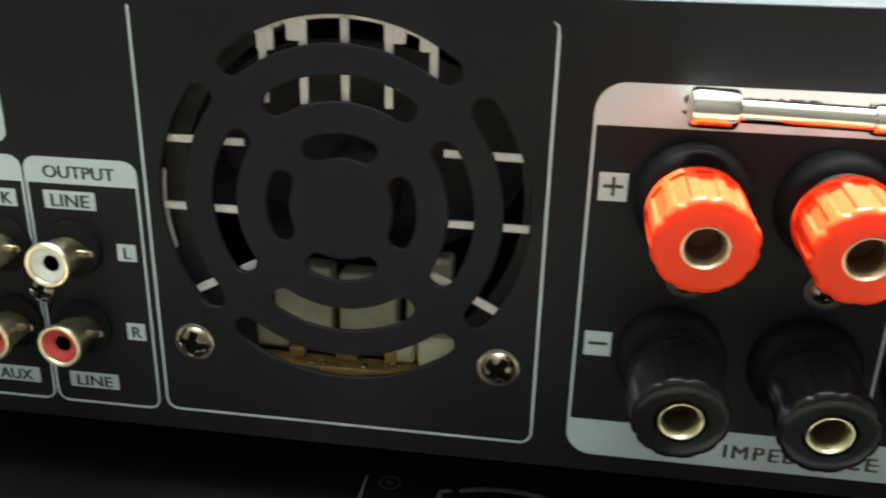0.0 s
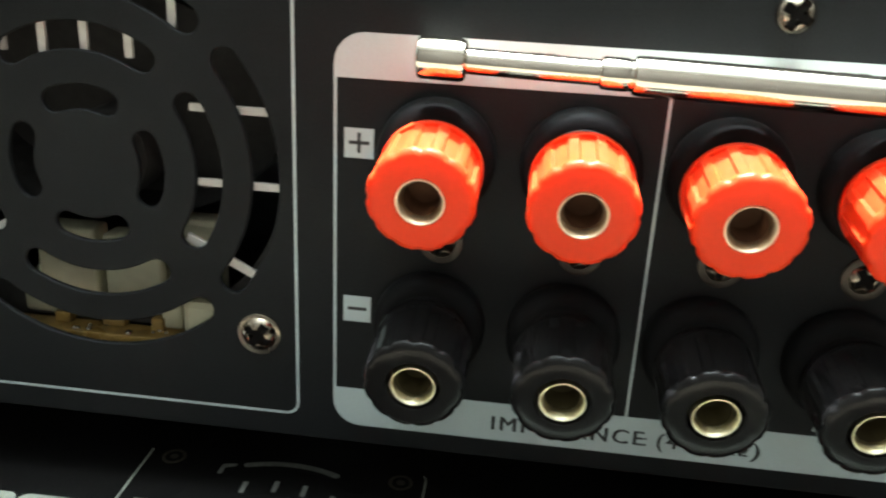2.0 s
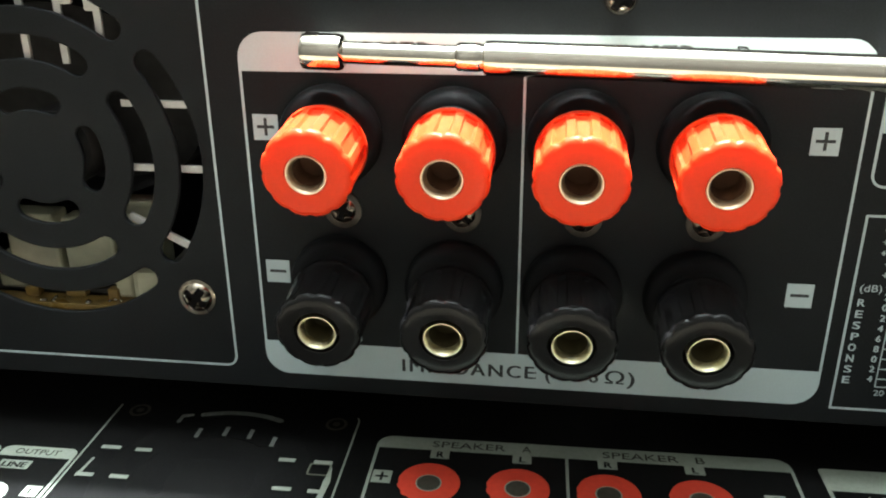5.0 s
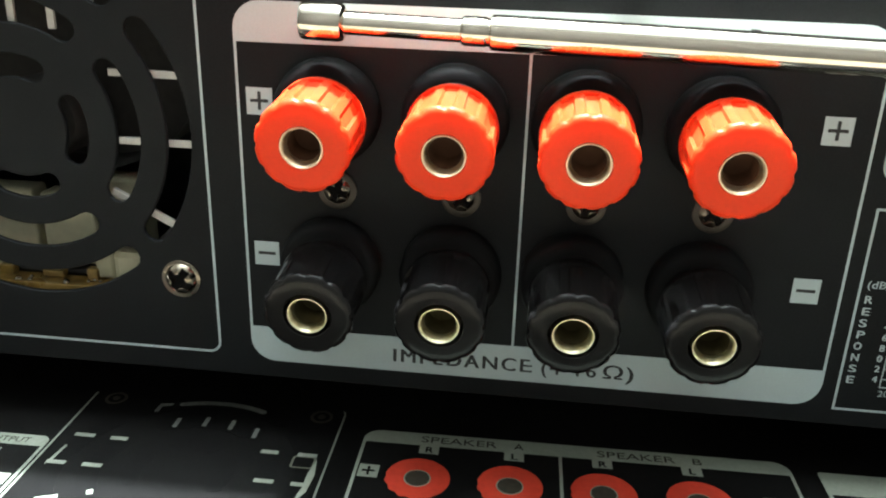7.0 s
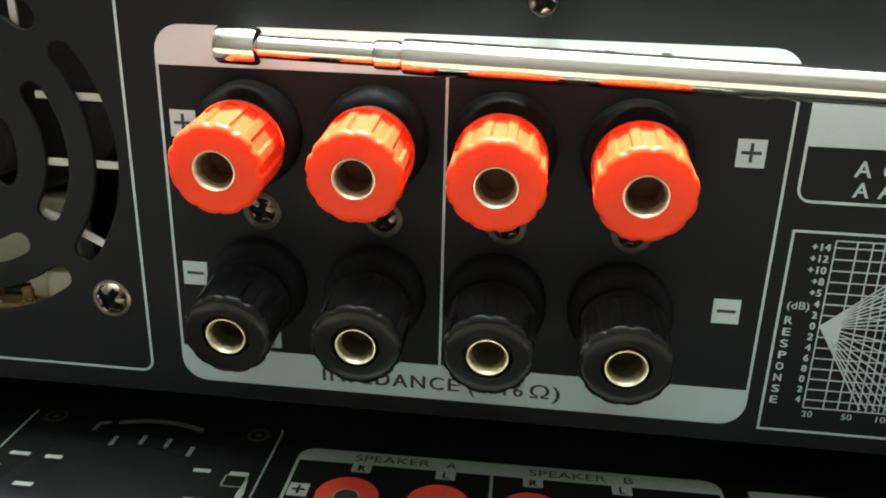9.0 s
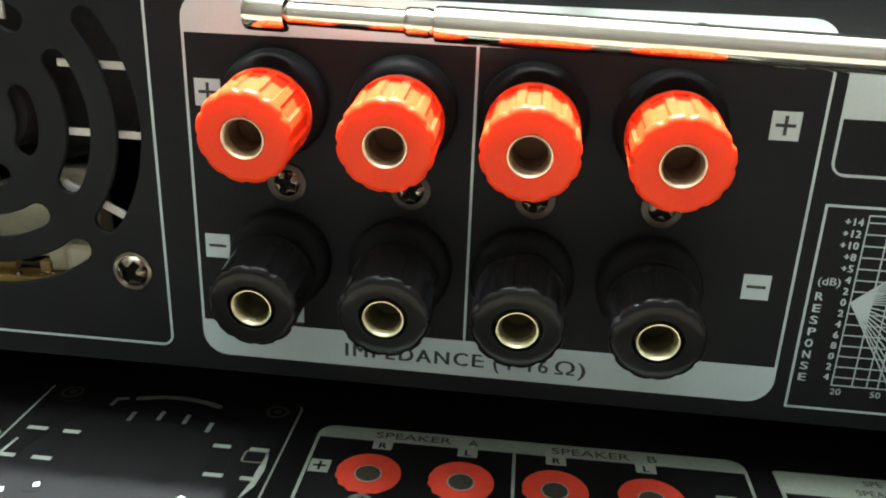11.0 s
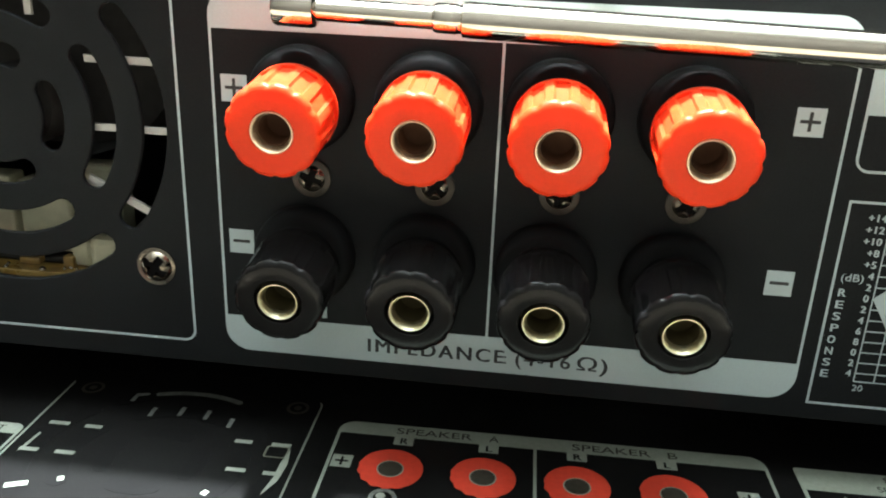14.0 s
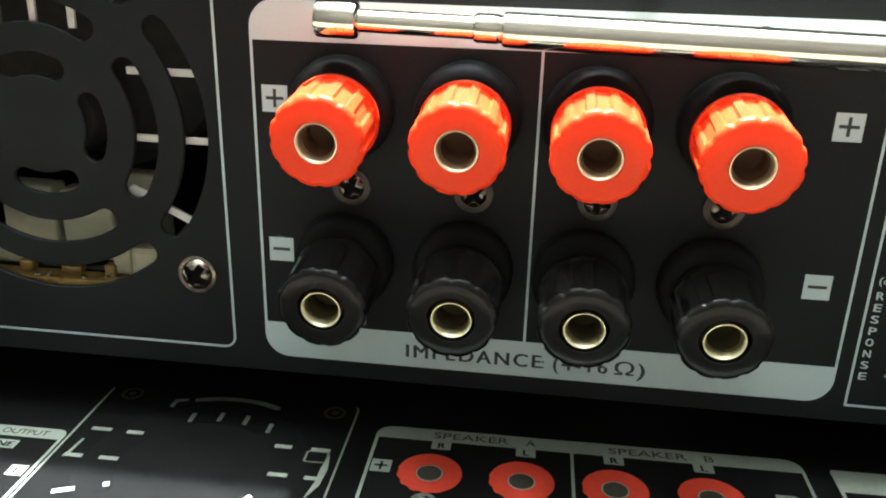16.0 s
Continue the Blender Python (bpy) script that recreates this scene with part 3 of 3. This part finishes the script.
def carton_top():
    part("body", box(-0.20, 0.27, 0.060, 0.45, -0.012, CARD_Z - 0.0003, 0.0015), CARD_EDGE, carton)
    part("printed_top", box(-0.1995, 0.2695, 0.0605, 0.4495, CARD_Z - 0.0003, CARD_Z, 0.0001), PRINT_BLACK, carton, "glossy black printed lid")
    P = dict(parent=carton, place=on_card)
    W = dict(mat=PRINT_WHITE, **P)
    w = 0.8
    printed("fan_frame_line", [rounded(-75.5, -74.95, 107.7, 186.0)], **W)
    printed("fan_frame_line", [[(-1.4, 107.7), (-0.9, 107.7), (-0.9, 184.0), (-1.2, 185.4), (-2.2, 186.2), (-1.6, 185.0), (-1.4, 184.0)]], **W)
    for s in slots():
        printed("grille_slot", [s], mat=PRINT_AND_SHADE, base=0.01, **P)
    for u0, u1, v in ((-70.9, -65.4, 164.6), (-60.8, -56.2, 164.3), (-72.1, -67.1, 152.2), (-62.5, -57.4, 152.2), (-19.4, -14.8, 163.9), (-9.5, -4.4, 163.8), (-17.6, -12.6, 151.8), (-8.1, -4.2, 151.6)):
        printed("printed_rib", [stroke((u0, v), (u1, v), 1.45)], base=0.07, **W)
    for a, b in (((-66.9, 137.3), (-62.0, 139.2)), ((-13.4, 138.4), (-7.6, 136.0)), ((-56, 141.6), (-54.6, 142.2)), ((-20, 142.2), (-18.6, 141.6))):
        printed("printed_rib", [stroke(a, b, 1.7)], base=0.07, **W)
    for u, v in ((-46.3, 173.7), (-38.5, 175.2), (-31.0, 174.6), (-23.4, 171.7)):
        printed("printed_rib", [stroke((u, v - 2.2), (u, v + 2.2), 1.2)], mat=PRINT_GREY, base=0.07, **P)
    printed("printed_rim", [slot(FAN_U, FAN_V, 31.0, 32.8, 88, 22)], mat=PRINT_GREY, base=0.07, **P)
    printed("printed_rib", [[(-54.9, 178.2), (-53.7, 178.2), (-53.6, 181.0), (-51.0, 181.9), (-51.0, 183.0), (-54.6, 182.3)]], mat=PRINT_GREY, base=0.07, **P)
    printed("printed_rim", [[(-4.0, 162.0), (-3.1, 156.0), (-3.6, 149.0), (-6.2, 143.0), (-5.0, 150.5), (-5.0, 156.0)]], base=0.075, **W)
    printed("printed_rim", [[(-71.0, 159.5), (-70.4, 159.5), (-71.0, 152.0), (-72.0, 151.0)]], base=0.075, **W)
    printed("printed_blur", [rounded(-10.4, -4.2, 158.2, 163.2, 0.8), rounded(-9.9, -4.7, 158.6, 162.8, 0.6)], mat=PRINT_OLIVE, base=0.06, **P)
    for u, v in ((-68.4, 183.4), (-7.5, 182.2)):
        for r0, r1, mat in ((2.3, 3.2, PRINT_BORE), (0.0, 1.1, PRINT_BORE)):
            loops = [[(u + r * math.cos(k * math.pi / 16), v + r * math.sin(k * math.pi / 16)) for k in range(32)] for r in (r1, r0) if r]
            printed("printed_screw", loops, mat=mat, base=0.06, **P)
    # speaker terminals in the picture
    printed("terminal_box_print", [rounded(6.2, 119.3, 107.2, 178.2, 4.5), rounded(7.0, 58.8, 114.6, 172.6), rounded(59.6, 118.5, 114.6, 172.6)], **W)
    T = dict(parent=carton, place=on_card)
    words("SPEAKER", 32.0, 175.5, 2.9, PRINT_BORE, 0.075, width=20.5, **T)
    words("A", 48.2, 175.5, 2.9, PRINT_BORE, 0.075, width=2.6, **T)
    words("SPEAKER", 79.2, 175.3, 2.9, PRINT_BORE, 0.075, width=20.5, **T)
    words("B", 95.2, 175.3, 2.9, PRINT_BORE, 0.075, width=2.4, **T)
    for u, text in ((24.4, "R"), (47.0, "L"), (70.1, "R"), (93.2, "L")):
        tag(text, u, 170.8, 5.2, 3.8, 2.6, carton, on_card, PRINT_WHITE, PRINT_BLACK, 0.075)
    for u in (10.0, 111.8):
        printed("label_box", [rounded(u - 2.6, u + 2.6, 157.1, 162.3)], **W)
        printed("plus_sign", [[(u - 1.7, 159.4), (u - 0.35, 159.4), (u - 0.35, 158.0), (u + 0.35, 158.0), (u + 0.35, 159.4), (u + 1.7, 159.4), (u + 1.7, 160.1), (u + 0.35, 160.1), (u + 0.35, 161.5), (u - 0.35, 161.5), (u - 0.35, 160.1), (u - 1.7, 160.1)]], mat=PRINT_BLACK, base=0.075, **P)
    for k, u in enumerate((22.8, 46.2, 69.6, 93.2)):
        v = 158.2
        disc = []
        for i in range(144):
            a = 2 * math.pi * i / 144
            lower = max(0.0, -math.sin(a + 0.6))
            r = 8.3 - 0.55 * lower * (0.5 + 0.5 * math.cos(14 * a))
            disc.append((u + r * math.cos(a), v + r * math.sin(a)))
        printed("printed_terminal", [disc], mat=PRINT_RED, base=0.06, label="printed red terminal face", **P)
        ring = [[(u + r * math.cos(i * math.pi / 24), v - 0.1 + r * math.sin(i * math.pi / 24)) for i in range(48)] for r in (3.45, 3.1)]
        printed("printed_ring", ring, mat=PRINT_WHITE, base=0.115, **P)
        printed("printed_bore", [[(u + 3.1 * math.cos(i * math.pi / 24), v + 3.1 * math.sin(i * math.pi / 24)) for i in range(48)]], mat=PRINT_BORE, base=0.115, **P)
        ring = [[(u + r * math.cos(i * math.pi / 16), 146.6 + r * math.sin(i * math.pi / 16)) for i in range(32)] for r in (3.4, 2.3)]
        printed("printed_screw", ring, mat=PRINT_GREY, base=0.06, **P)
        printed("printed_screw", [[(u + 1.2 * math.cos(i * math.pi / 12) - 0.6, 147.2 + 1.2 * math.sin(i * math.pi / 12)) for i in range(24)]], mat=PRINT_WHITE, base=0.06, **P)
    # jack boxes and the box beside the terminals in the picture
    printed("jack_box_print", [rounded(-98.2, -76.2, 107.1, 162.6, 2.6), rounded(-97.4, -77.0, 107.7, 158.0, 1.5, "ab")], **W)
    printed("jack_box_print", [rounded(-121.5, -98.9, 107.1, 162.6, 2.6), rounded(-120.9, -99.7, 107.7, 158.0, 1.5, "ab")], **W)
    words("OUTPUT", -87.5, 160.3, 2.4, PRINT_BORE, 0.075, width=13, **T)
    tag("LINE", -91.0, 154.4, 9.0, 3.6, 2.4, carton, on_card, PRINT_WHITE, PRINT_BLACK, 0.02, width=6.8)
    tag("L", -80.0, 144.0, 4.4, 4.2, 2.4, carton, on_card, PRINT_WHITE, PRINT_BLACK, 0.02)
    for v, mat in ((142.0, PRINT_WHITE), (125.5, PRINT_RED)):
        ring = [[(-90.5 + r * math.cos(i * math.pi / 20), v + r * math.sin(i * math.pi / 20)) for i in range(40)] for r in (4.6, 2.0)]
        printed("printed_jack", ring, mat=mat, base=0.06, **P)
    printed("selection_box_print", [rounded(126.0, 215, 150.0, 175.2, 1.0), rounded(127.0, 214, 151.0, 166.0)], **W)
    words("SPE", 148.0, 173.0, 2.4, PRINT_BORE, 0.075, align="LEFT", **T)
    words("SPEAK", 145.0, 168.8, 2.4, PRINT_BORE, 0.075, align="LEFT", **T)
    words("A O", 134.5, 163.2, 2.8, PRINT_WHITE, 0.02, align="LEFT", **T)


carton_top()


# ---- ceiling lamp ----
def ceiling_lamp():
    l = thing("ceiling_lamp", "white lamp holder hanging on a short cord", "lamp")
    at = lambda a, b, h: Vector((BULB[0] + a * MM, BULB[1] + b * MM, 2.0995 - h * MM))
    part("rose", lathe([(0, 0.01), (0, 40), (10, 38), (18, 20), (18, 3)], at, 40), CEILING, l, smooth=True)
    part("cord", lathe([(18, 3), (165, 3)], at, 16), CEILING, l, smooth=True)
    part("holder", lathe([(160, 3), (162, 14), (170, 17), (205, 17), (207, 15), (207, 0.01)], at, 32), CEILING, l, smooth=True)


ceiling_lamp()
